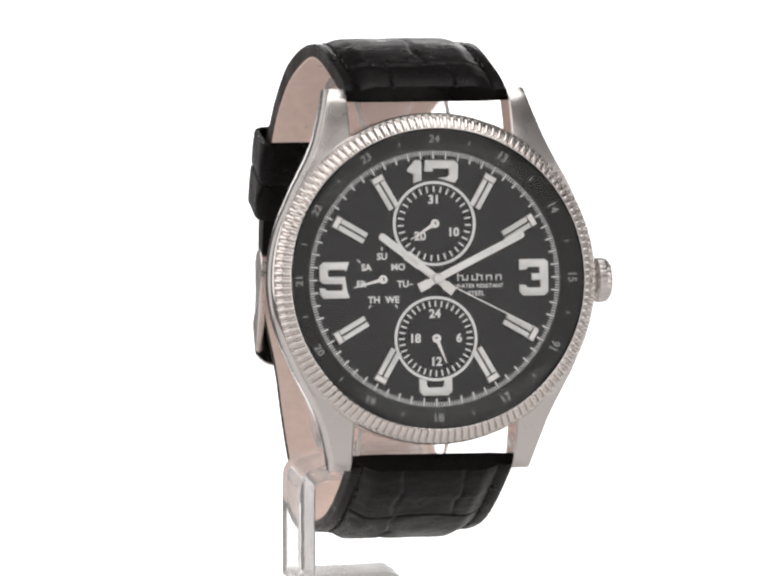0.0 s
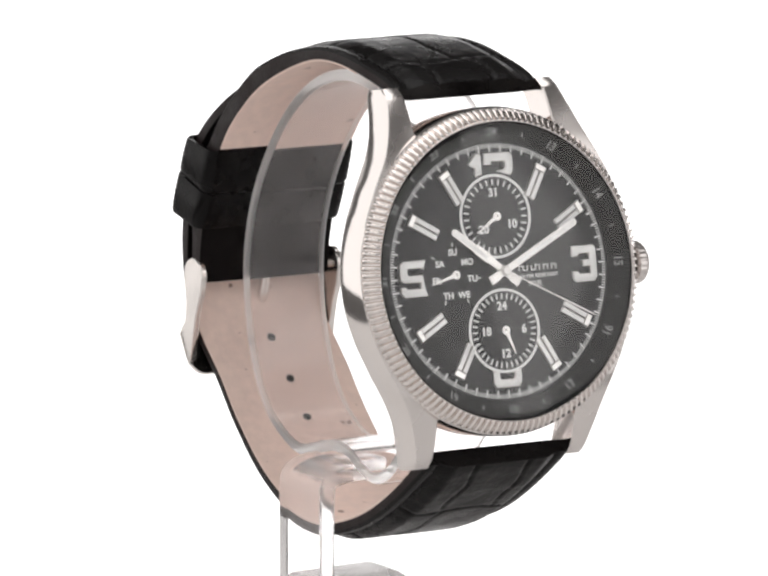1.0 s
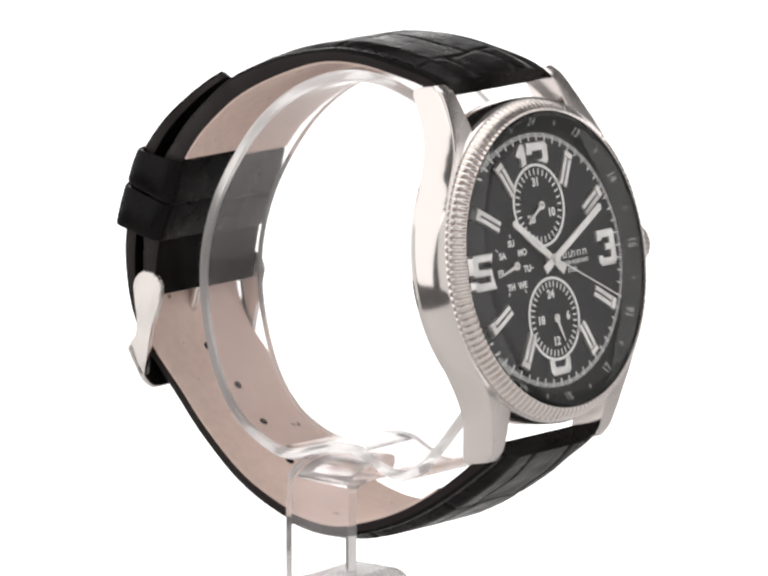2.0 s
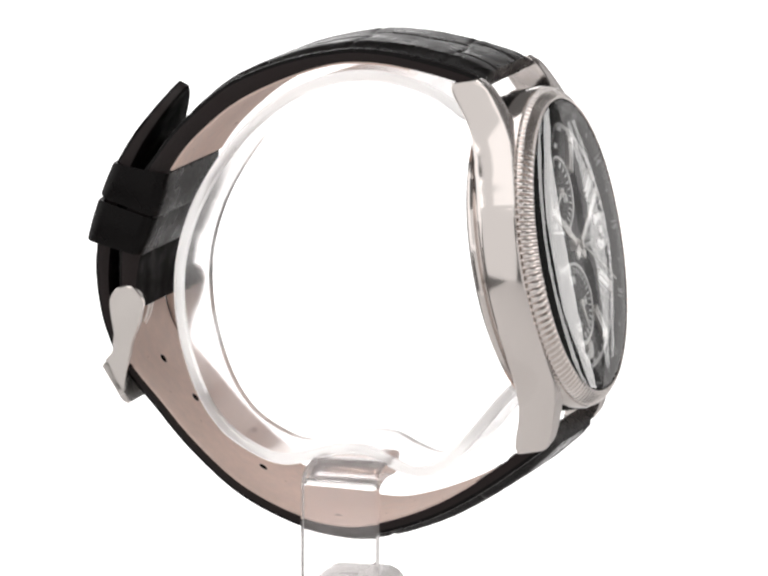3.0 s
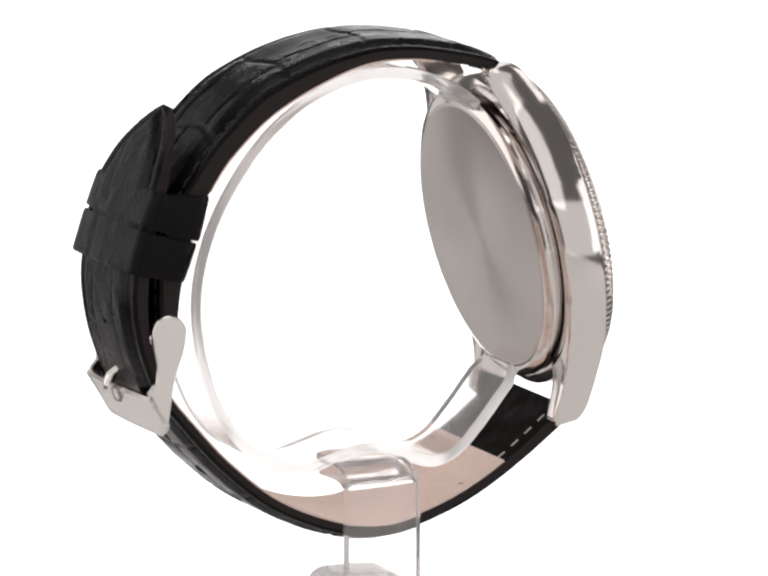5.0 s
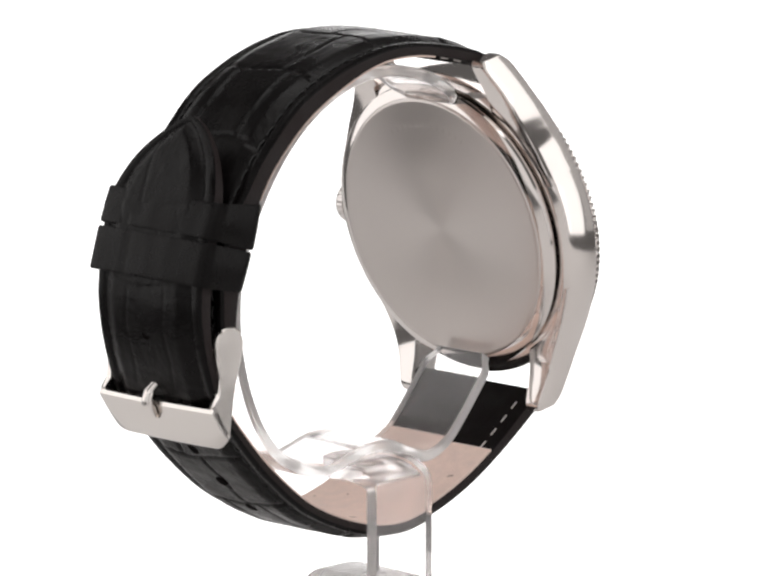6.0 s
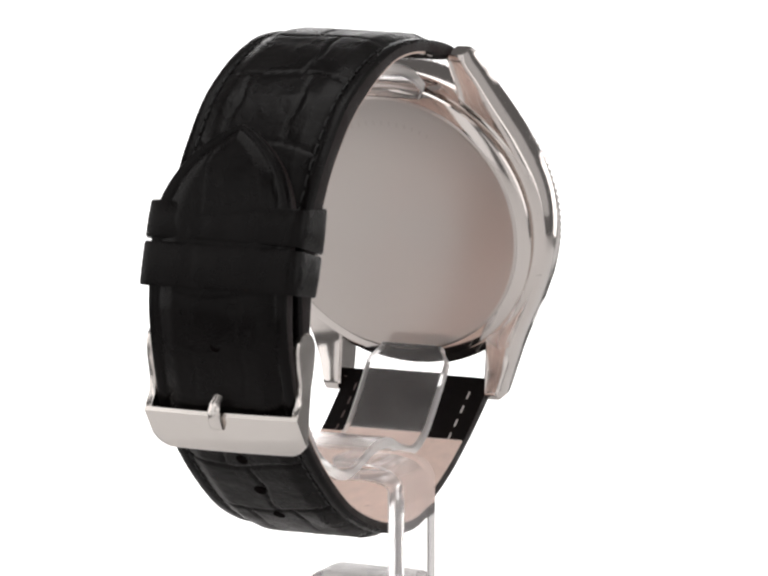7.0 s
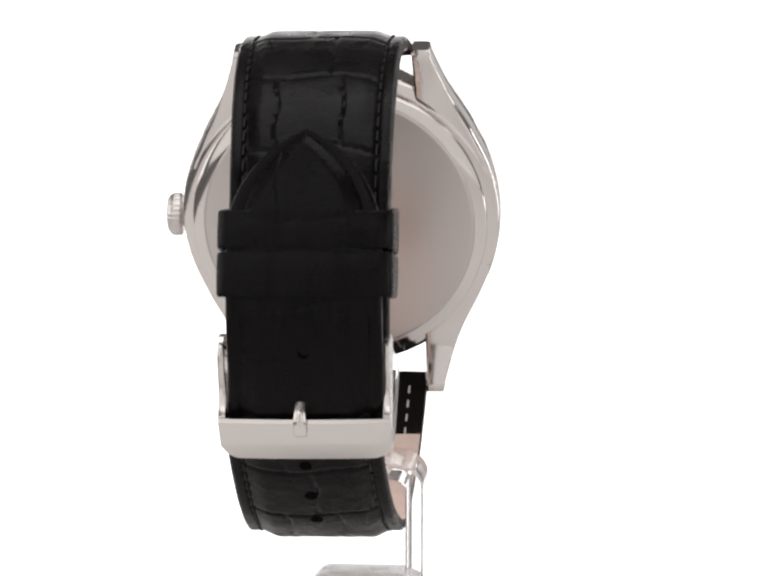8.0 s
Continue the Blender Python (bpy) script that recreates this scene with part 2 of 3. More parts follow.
def setting():
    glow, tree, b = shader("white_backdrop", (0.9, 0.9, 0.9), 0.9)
    # emission replaces the light on the white sheet, so it burns out evenly
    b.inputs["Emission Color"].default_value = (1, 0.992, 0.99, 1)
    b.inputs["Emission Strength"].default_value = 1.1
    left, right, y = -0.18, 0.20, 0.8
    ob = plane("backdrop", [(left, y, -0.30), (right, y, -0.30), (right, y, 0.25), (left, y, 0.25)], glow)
    tagged(ob, "plain white studio backdrop, its brightness put in as emission", "backdrop")
    white, tree, b = shader("white_board", (0.86, 0.85, 0.845), 0.6)
    nz = noise_node(tree, 40)
    bump(tree, b, nz.outputs["Fac"], 0.1, 0.0005)
    ob = part("turntable", revolve([(0, 0), (43, 0), (44, -1), (44, -249), (43, -250), (0, -250)], 96), white, None)
    ob.matrix_world = pose(0, 0, TABLE_Z, 90, 0, 0)
    tagged(ob, "round white turntable under the watch stand", "turntable", kind="structure")
    # out of view: added as a reflector, its edges set by the steel's reflections
    ob = plane("floor", [(-0.65, -1.6, -0.30), (1.0, -1.6, -0.30), (1.0, 0.8, -0.30), (-0.65, 0.8, -0.30)], white)
    tagged(ob, "unseen white table top, added to bounce light up", "table top")


setting()


# ---- the watch ----
def make_case(watch):
    case = part("case", revolve([(18.9, -0.4), (20.4, -0.5), (20.85, -0.35), (21.0, 0.0), (21.0, 4.0), (20.85, 4.5), (20.2, 4.9), (19.3, 5.1),
                                 (18.5, 5.2), (18.5, 5.65), (19.3, 5.75), (19.45, 6.1), (19.35, 6.45), (18.9, 6.75), (17.9, 7.05)], 160), STEEL_SIDE, watch,
                "round polished steel case band")
    case.data.materials.append(STEEL_BAND)
    for face in case.data.polygons:
        face.material_index = 1 if math.hypot(face.center.x, face.center.z) > 0.0208 else 0
    part("case_back", revolve([(0, 7.25), (8, 7.25), (17.4, 7.25), (17.7, 7.2), (17.9, 7.0), (17.9, 6.6)], 160), STEEL_BACK, watch,
         "sunburst brushed steel case back")
    for k in range(13):
        clock = -27 + 4.5 * k
        sn, cs = math.sin(radians(clock)), math.cos(radians(clock))
        verts, faces = bar(14.2 * sn, 14.2 * cs, 0.6, 0.28, clock, 0, 1)
        part("engraved_mark", ([(x, 7.2525 if y < -0.5 else 7.1, z) for x, y, z in verts], faces), STEEL_MARK, watch, smooth=False)
    return case


OUTER = [(7, 19.80), (9, 18.98), (10, 18.52), (12, 17.6), (14, 16.5), (16, 15.45), (18, 14.6), (20, 13.95), (22.5, 13.2), (24.2, 12.85)]
FRONT = [(7, -0.48), (14, -0.45), (16, -0.2), (18, 0.35), (20, 1.0), (22, 1.8), (23.2, 2.5), (24.2, 3.6)]
BACK = [(7, 4.9), (14, 4.95), (16, 5.1), (18, 5.4), (20, 6.0), (22, 6.85), (23.4, 7.3), (24.2, 7.05)]


def make_lug(watch, sx, sz):
    """A lug that flows out of the round band: its flank follows the band before it leaves it."""
    rows = []
    for k in range(61):
        z = 7 + 17.2 * k / 60
        o = math.sqrt((20.97 + 0.045 * smooth(7, 8.8, z)) ** 2 - z * z) if z < 9 else curve_table(OUTER, z)
        i = max(10.5, math.sqrt(max(0.0, 19.4 ** 2 - z * z)))
        f, b = curve_table(FRONT, z), curve_table(BACK, z)
        e, g = 0.35 + 0.3 * smooth(16, 22, z), 0.75 - 0.35 * smooth(10, 18, z)
        rows.append([(sx * x, y, sz * z) for x, y in ((i, f + 0.2), (i + 0.2, f), (o - e, f), (o - 0.25 * e, f + e * 0.3), (o, f + e * 0.9), (o, b - g * 1.1), (o - 0.25 * g, b - 0.35 * g), (o - g, b),
                                                      (i + 0.3, b), (i, b - 0.3))])
    lug = part("lug", grid(rows, close_v=True, caps=True), STEEL_TOP, watch)
    lug.data.materials.append(STEEL_BAND)
    for face in lug.data.polygons:
        face.material_index = 0 if face.normal.y < -0.6 else 1
    return lug


def make_bezel(watch):
    """Coin-edge bezel: the teeth are in the mesh."""
    teeth, per = 138, 10
    prof = [(20.0, -0.42, 0), (20.45, -0.5, 0), (20.65, -0.58, 0.3), (20.8, -0.75, 0.9), (20.7, -1.1, 1.0), (20.4, -1.5, 1.0), (20.0, -1.9, 1.0),
            (19.55, -2.25, 1.0), (19.28, -2.42, 0.9), (19.12, -2.4, 0.1), (19.0, -2.3, 0), (18.95, -1.6, 0)]
    rows = []
    for k in range(teeth * per):
        a = 2 * math.pi * k / (teeth * per)
        w = 0.5 - 0.5 * math.cos(2 * math.pi * k / per)
        d = 0.62 * (1 - smooth(0.0, 0.8, w))
        rows.append([((r - d * g * 0.4) * math.sin(a), y + d * g * 0.85, (r - d * g * 0.4) * math.cos(a)) for r, y, g in prof])
    return part("bezel", grid(rows, close_u=True), STEEL_BEZEL, watch, "coin-edge steel bezel")


def make_crystal(watch):
    dome = [(0, -2.95), (6, -2.9), (11, -2.78), (15, -2.6), (18.2, -2.38), (18.8, -2.25), (18.85, -1.7), (18.2, -1.62), (11, -1.62), (6, -1.62), (0, -1.62)]
    ob = part("crystal", revolve(dome, 128), GLASS, watch, "clear domed watch crystal")
    ob.visible_shadow = False
    return ob


def small_numeral(parent, text, size, x, z):
    part("numeral", words(text, size, x, z, 0.0, 0.0, 0.04, 0.035), PRINT, parent, smooth=False)


def make_index(dial, clock):
    s, c = math.sin(radians(clock)), math.cos(radians(clock))
    shapes = []
    for side in (-0.43, 0.43):
        r = 12.2
        shapes.append(bar(r * s + side * c, r * c - side * s, 3.7, 0.62, clock, 0.0, 0.42, 0.1))
    shapes.append(bar(14.5 * s, 14.5 * c, 0.72, 1.6, clock, 0.0, 0.45, 0.1))
    idx = part("index", join(shapes), STEEL_HAND, dial)
    lume = []
    for side in (-0.43, 0.43):
        lume.append(bar(12.2 * s + side * c, 12.2 * c - side * s, 3.4, 0.4, clock, 0.42, 0.46))
    part("lume_fill", join(lume), LUME, dial)
    return idx


GLYPHS = {
    "one": [(-2.4, 14.95), (-1.8, 14.95), (-1.6, 14.7), (-1.6, 12.4), (-2.65, 12.1), (-2.6, 13.2), (-2.95, 13.3), (-3.45, 13.6), (-3.4, 13.8)],
    "two": [(-1.05, 14.95), (2.65, 14.9), (3.15, 14.4), (3.05, 12.55), (2.65, 12.05), (1.9, 12.25), (0.5, 12.7), (1.75, 12.8), (2.0, 13.05), (2.0, 13.85), (-0.1, 13.9), (-0.15, 13.5), (-1.2, 13.5)],
    "three": [(10.9, 2.3), (14.2, 2.3), (14.6, 1.9), (14.6, -1.8), (14.1, -2.3), (11.4, -2.3), (10.9, -1.8), (10.9, -0.9), (11.7, -0.95), (11.95, -1.3), (13.6, -1.3), (13.6, -0.35), (12.5, -0.35),
              (12.5, 0.5), (13.5, 0.5), (13.5, 1.3), (11.95, 1.3), (11.8, 1.0), (10.9, 0.95)],
    "nine": [(-14.35, 2.25), (-11.1, 2.25), (-11.5, 1.05), (-11.7, 1.3), (-13.8, 1.3), (-13.85, 0.75), (-13.7, 0.4), (-11.65, 0.4), (-11.45, -1.1), (-11.1, -2.3), (-14.35, -2.3), (-14.85, -1.8),
             (-14.85, -1.0), (-14.25, -1.0), (-13.95, -1.3), (-11.98, -1.3), (-11.98, -0.5), (-14.35, -0.45), (-14.85, -0.05), (-14.85, 1.8)],
    "six": [(-2.25, -12.55), (-1.35, -12.8), (-1.3, -13.5), (-1.05, -13.7), (0.7, -13.7), (0.95, -13.45), (1.0, -12.8), (1.95, -12.55), (1.95, -14.2), (1.45, -14.7), (-1.75, -14.7), (-2.25, -14.2)],
}


def inset_outline(poly, d):
    """The outline moved inwards by d along its mitred corners."""
    n = len(poly)
    area = sum(poly[k - 1][0] * poly[k][1] - poly[k][0] * poly[k - 1][1] for k in range(n))
    sign = 1 if area > 0 else -1
    out = []
    for k in range(n):
        p, a, b = Vector(poly[k]), Vector(poly[k - 1]), Vector(poly[(k + 1) % n])
        u, v = (p - a).normalized(), (b - p).normalized()
        nu, nv = Vector((-u.y, u.x)) * sign, Vector((-v.y, v.x)) * sign
        m = (nu + nv).normalized()
        q = p + m * min(d / max(0.4, m.dot(nu)), d * 1.6)
        out.append((q.x, q.y))
    return out


def raised(poly, stages):
    """An outline raised in stages (height, inset)."""
    return grid([[dial_place(u, v, h) for u, v in inset_outline(poly, d)] for h, d in stages], close_v=True, caps=True)


def make_dial(watch):
    dial = part("dial", revolve([(0, 0), (16.5, 0), (16.6, 0.3), (0, 0.3)], 96), DIAL_BLACK, watch, "matt black dial with three sub-dials")
    # sloped flange with the second hour scale
    part("flange", revolve([(16.35, -0.02), (16.5, -0.25), (18.95, -1.6), (18.95, -0.9), (16.6, 0.2)], 128), FLANGE_BLACK, dial, "black sloped flange ring")
    for k in range(12):
        hour = 12 + (k or 12)
        clock = 30 * k
        r = 17.55
        h = 0.25 + (r - 16.5) * 0.551
        turn = -clock if k in (0, 1, 2, 3, 9, 10, 11) else 180 - clock
        s, c = math.sin(radians(clock)), math.cos(radians(clock))
        verts, faces = words(str(hour), 1.45, r * s, r * c, turn, 0.0, 0.04, 0.02)
        part("numeral", ([(x, y - 0.25 - (math.hypot(x, z) - 16.5) * 0.551 - 0.02, z) for x, y, z in verts], faces), PRINT_GREY, dial, smooth=False)
        s, c = math.sin(radians(clock + 15)), math.cos(radians(clock + 15))
        part("flange_mark", bar(r * s, r * c, 0.6, 0.16, clock + 15, h, h + 0.22), PRINT_GREY, dial, smooth=False)
    # minute track
    ticks = []
    for k in range(300):
        long = k % 5 == 0
        length = 1.0 if long else 0.55
        s, c = math.sin(radians(1.2 * k)), math.cos(radians(1.2 * k))
        r = 16.1 - length / 2
        ticks.append(bar(r * s, r * c, length, 0.2 if long else 0.12, 1.2 * k, 0.0, 0.03))
    tagged(part("minute_track", join(ticks), PRINT, dial, smooth=False), kind="stuff")
    for k in (1, 2, 4, 5, 7, 8, 10, 11):
        make_index(dial, 30 * k)
    for outline in GLYPHS.values():
        part("hour_numeral", raised(outline, ((0.0, 0.0), (0.3, 0.0), (0.36, 0.08))), STEEL_HAND, dial)
        part("lume_fill", raised(outline, ((0.33, 0.13), (0.385, 0.13), (0.40, 0.15))), LUME, dial)
    # date sub-dial
    cz = 6.95
    part("subdial_ring", ring(0, cz, 5.0, 5.36, 0, 0.08), PRINT, dial)
    for k in range(31):
        a = 360 * k / 31
        s, c = math.sin(radians(a)), math.cos(radians(a))
        part("tick", bar(4.35 * s, cz + 4.35 * c, 0.78, 0.2, a, 0, 0.03), PRINT, dial, smooth=False)
    for text, x, z in (("31", 0, 3.0), ("10", 2.45, -1.15), ("20", -1.85, -1.6)):
        small_numeral(dial, text, 1.5, x, cz + z)
    # day-hour sub-dial
    cz = -7.55
    part("subdial_ring", ring(0, cz, 5.0, 5.36, 0, 0.08), PRINT, dial)
    for k in range(36):
        a = 10 * k
        s, c = math.sin(radians(a)), math.cos(radians(a))
        part("tick", bar(4.4 * s, cz + 4.4 * c, 0.78, 0.2, a, 0, 0.03), PRINT, dial, smooth=False)
    for text, x, z in (("24", -0.1, 3.1), ("6", 3.0, 0), ("12", 0, -2.95), ("18", -2.7, 0)):
        small_numeral(dial, text, 1.5, x, cz + z)
    # weekday sub-dial
    cx = -6.8
    for text, x, z in (("SU", 0.0, 2.85), ("MO", 2.05, 1.5), ("TU", 2.65, -0.65), ("WE", 1.25, -2.6), ("TH", -1.1, -2.6), ("FR", -2.7, -0.6), ("SA", -2.05, 1.5)):
        small_numeral(dial, text, 1.15, cx + x, z)
    for x, z, a in ((0, 3.85, 0), (3.7, -0.65, 90), (1.75, -3.4, 150), (-1.65, -3.4, 30), (-3.0, 2.35, -45)):
        part("tick", bar(cx + x, z, 0.5, 0.15, a, 0, 0.03), PRINT, dial, smooth=False)
    # maker's mark as plain strokes, and the lines under it
    mark = [bar(2.95 + 0.62 * k, 0.05 + (0.1 if k in (0, 4) else 0), 0.7 + (0.25 if k in (0, 4) else 0), 0.13, 0, 0, 0.04) for k in range(10)]
    mark += [bar(2.95 + 0.62 * k + 0.3, 0.34 - 0.55 * (k % 2), 0.5, 0.13, 90, 0.0, 0.045) for k in (0, 1, 3, 4, 6, 8)]
    part("maker_mark", join(mark), PRINT, dial, smooth=False)
    part("line_of_print", words("WATER RESISTANT", 0.72, 5.75, -1.0, 0, 0, 0.03, 0.01), PRINT, dial, smooth=False)
    part("line_of_print", words("STEEL", 0.85, 5.3, -1.95, 0, 0, 0.03, 0.01), PRINT, dial, smooth=False)
    return dial


def baton(clock, tail, reach, width, low, thick):
    s, c = math.sin(radians(clock)), math.cos(radians(clock))
    poly = [(-width / 2, -tail), (width / 2, -tail), (width / 2, reach - 0.3), (width / 4, reach), (-width / 4, reach), (-width / 2, reach - 0.3)]
    return prism([(u * c + v * s, -u * s + v * c) for u, v in poly], low, low + thick, dial_place, 0.05)


def make_hands(watch):
    def pointer(name, clock, tail, reach, width, low, lume_from):
        ob = part(name, baton(clock, tail, reach, width, low, 0.16), STEEL_HAND, watch)
        s, c = math.sin(radians(clock)), math.cos(radians(clock))
        m, l = (lume_from + reach - 0.35) / 2, reach - 0.35 - lume_from
        part("lume_strip", bar(m * s, m * c, l, width * 0.5, clock, low + 0.16, low + 0.19), LUME, ob)
        part("tail", bar(-(tail - 0.7) * s, -(tail - 0.7) * c, 1.5, width * 1.3, clock, low + 0.01, low + 0.19, 0.05), STEEL_HAND, ob)
        return ob
    hour = pointer("hour_hand", 307.5, 2.7, 9.2, 0.95, 1.0, 3.0)
    part("shoulder", bar(-3.0, 2.35, 2.3, 1.25, 307.5, 0.98, 1.14, 0.05), STEEL_HAND, hour)
    pointer("minute_hand", 63.7, 2.6, 12.6, 0.9, 1.3, 2.0)
    second = part("second_hand", baton(117.0, 2.3, 14.6, 0.16, 1.6, 0.08), STEEL_HAND, watch)
    part("boss", revolve([(0, -1.95), (0.5, -1.95), (0.6, -1.85), (0.5, -1.6), (0.66, -1.55), (0.66, -0.4)], 32), STEEL_HAND, second)
    for x, z, clock, reach in ((0, 6.95, 238, 3.7), (0, -7.55, 158, 3.3), (-6.8, 0, 255, 3.9)):
        w = 0.26
        s, c = math.sin(radians(clock)), math.cos(radians(clock))
        poly = [(-w, 0), (w, 0), (w * 0.2, reach), (-w * 0.2, reach)]
        ob = part("sub_dial_hand", prism([(x + u * c + v * s, z - u * s + v * c) for u, v in poly], 0.4, 0.5, dial_place), STEEL_HAND, watch)
        part("eye", ring(x, z, 0.22, 0.55, 0.35, 0.55, 24), STEEL_HAND, ob)


def make_crown(watch):
    prof = [(0, 23.3), (1.6, 23.3), (2.2, 23.2), (2.7, 22.8), (2.85, 22.3), (2.85, 21.5), (2.5, 21.2), (1.6, 21.2), (1.5, 20.0)]
    rows, n = [], 26 * 6
    for k in range(n):
        a = 2 * math.pi * k / n
        d = 0.1 * (0.5 - 0.5 * math.cos(2 * math.pi * k / 6))
        rows.append([(h, 2.0 + (r - (d if r > 2.4 else 0)) * math.sin(a), -0.5 + (r - (d if r > 2.4 else 0)) * math.cos(a)) for r, h in prof])
    return part("crown", grid(rows, close_u=True), STEEL_TOP, watch, "fluted steel winding crown")


UPPER = [(4.6, 22.5), (6.4, 23.7), (10, 25.4), (16, 27.7), (22.2, 28.7), (28.9, 27.9), (36.0, 25.9), (41.4, 23.0), (45.4, 19.9), (49.3, 15.2), (52.3, 9.5), (54.0, 5.2), (55.1, 0.9)]
LOWER = [(4.4, -22.2), (6.5, -23.6), (13.5, -27.2), (20.4, -29.7), (27.2, -30.9), (32.4, -30.8), (38.5, -28.6), (45.4, -23.8), (50.7, -17.5), (54.4, -11.5), (57.6, -5.5), (58.5, -1.0),
         (58.3, 4.0), (57.2, 9.0), (55.0, 15.0), (51.5, 21.0), (48.6, 24.9), (46.2, 27.9)]


def drift(y, low=False, s=0.0):
    """The strap lies a little askew: its shift towards nine as it runs round the wrist."""
    if low:
        return -0.6 * smooth(15, 45, s) - 1.2 * smooth(58, 74, s)
    return -0.5 * smooth(6, 16, y) - 1.7 * smooth(12, 60, y)


def make_strap(watch, name, path, side, widths, thick, pad, pads, lining, tip, seed, label):
    """One half of the strap. widths, thick, pad: tables over the length; side: +1 where the outside lies to the left of the path."""
    rng = random.Random(seed)
    rows_path, total = spline(path, 0.3)
    n = 72
    cross = [((12.5 if tip else 6.0) + 11.4 * k + rng.uniform(-1.0, 1.0)) for k in range(12)]
    cells = [(-rng.uniform(3.0, 4.4), rng.uniform(3.4, 4.8)) if k % 3 == 0 else (rng.uniform(-3.2, 3.2),) for k in range(14)]
    phase = [rng.uniform(0, 6.28) for _ in range(14)]

    def relief(s, x, hw):
        w = lerp_table(pad, s)
        edge = hw - abs(x)
        h = w * smooth(1.7, 4.2, edge) - (0.22 if tip and s > 66 else 0.3) * math.exp(-((edge - 1.75) / 0.28) ** 2)
        row = sum(1 for c in cross if c + 0.5 * math.sin(x * 0.45 + phase[0]) < s)
        if edge > 1.9:
            d = min(abs(s - c - 0.5 * math.sin(x * 0.45 + phase[0])) for c in cross)
            g = math.exp(-(d / 0.24) ** 2)
            for c in cells[row % 14]:
                g = max(g, math.exp(-((x - c - 0.25 * math.sin(s * 0.8 + phase[row % 14])) / 0.24) ** 2))
            h -= 0.24 * g * (0.35 if tip and s > 66 else 1.0)
            h += 0.05 * noise.noise((x * 0.35, s * 0.35, seed)) + 0.03 * noise.noise((x * 1.1, s * 1.1, seed + 3))
        return h - 0.5 * (1 - smooth(0, 0.5, edge)) ** 2

    rows, strip, line = [], [], []
    for q, nrm, s in rows_path:
        out = nrm * side
        hw = lerp_table(widths, s) / 2
        if tip:
            left = total - s
            if left < tip:
                hw *= max(0.04, max(0.0, 1 - (1 - left / tip) ** 2) ** 0.75)
        t, dx = lerp_table(thick, s), drift(q.x, tip > 0, s)
        row = []
        for i in range(n + 1):
            x = -hw + 2 * hw * i / n
            p = q + out * (t + relief(s, x, hw))
            row.append((x + dx, p.x, p.y))
        for i in range(8, -1, -1):
            x = -hw + 2 * hw * i / 8
            p = q + out * (0.15 if i in (0, 8) else 0)
            row.append((x + dx, p.x, p.y))
        rows.append(row)
        if lining[0] <= s <= lining[1]:
            a, b = q - out * 0.12, q + out * 0.25
            e = hw - 0.12
            strip.append([(-e + dx, b.x, b.y), (-e + dx, a.x, a.y), (e + dx, a.x, a.y), (e + dx, b.x, b.y)])
    strap = part(name, grid(rows, close_v=True, caps=True), LEATHER, watch, label)
    strap.data.materials.append(LEATHER_INSIDE)
    strap.data.materials.append(LEATHER_EDGE)
    across = n + 10
    for face in strap.data.polygons:
        inner = len(face.vertices) == 4 and all(v % across > n for v in face.vertices)
        ends = {v % across for v in face.vertices}
        rim = len(face.vertices) == 4 and ({n, n + 1} <= ends or {0, across - 1} <= ends)
        face.material_index = 1 if inner else 2 if rim else 0
    part("lining", grid(strip, close_v=True, caps=True), LINING, strap, "tan leather lining")
    # stitches in the seam along both edges
    seams = []
    for sx in (-1, 1):
        k = 6.0
        while k < (66 if tip else total - 2.0):
            q, nrm, s = min(rows_path, key=lambda r: abs(r[2] - k))
            q2, nrm2, s2 = min(rows_path, key=lambda r: abs(r[2] - k - 1.5))
            x = sx * (lerp_table(widths, s) / 2 - 1.75)
            a, b = q + nrm * side * (lerp_table(thick, s) - 0.12), q2 + nrm2 * side * (lerp_table(thick, s2) - 0.12)
            m = (a + b) / 2 + nrm * side * 0.16
            dx = drift(q.x, tip > 0, s)
            seams.append(grid([[(x + dx + u, p.x + nrm.x * side * v, p.y + nrm.y * side * v) for u, v in ((-0.14, 0), (0, 0.12), (0.14, 0), (0, -0.12))] for p in (a, m, b)],
                              close_v=True, caps=True))
            k += 2.1
    tagged(part("stitching", join(seams), THREAD_BLACK, strap), kind="stuff")
    # pale stitches showing inside by the lug
    for sx in (-1, 1):
        for k in range(4):
            k0 = 2.4 + 2.4 * k
            q, nrm, s = min(rows_path, key=lambda r: abs(r[2] - k0))
            q2 = min(rows_path, key=lambda r: abs(r[2] - k0 - 1.3))[0]
            x = sx * (lerp_table(widths, s) / 2 - 2.2)
            w = nrm * side
            part("stitch", grid([[(x + u, p.x + w.x * v, p.y + w.y * v) for u, v in ((-0.13, 0), (0, -0.14), (0.13, 0), (0, 0.1))] for p in (q, q2)], close_v=True, caps=True),
                 THREAD_PALE if sx < 0 else THREAD_BROWN, strap)
    return strap, rows_path, total


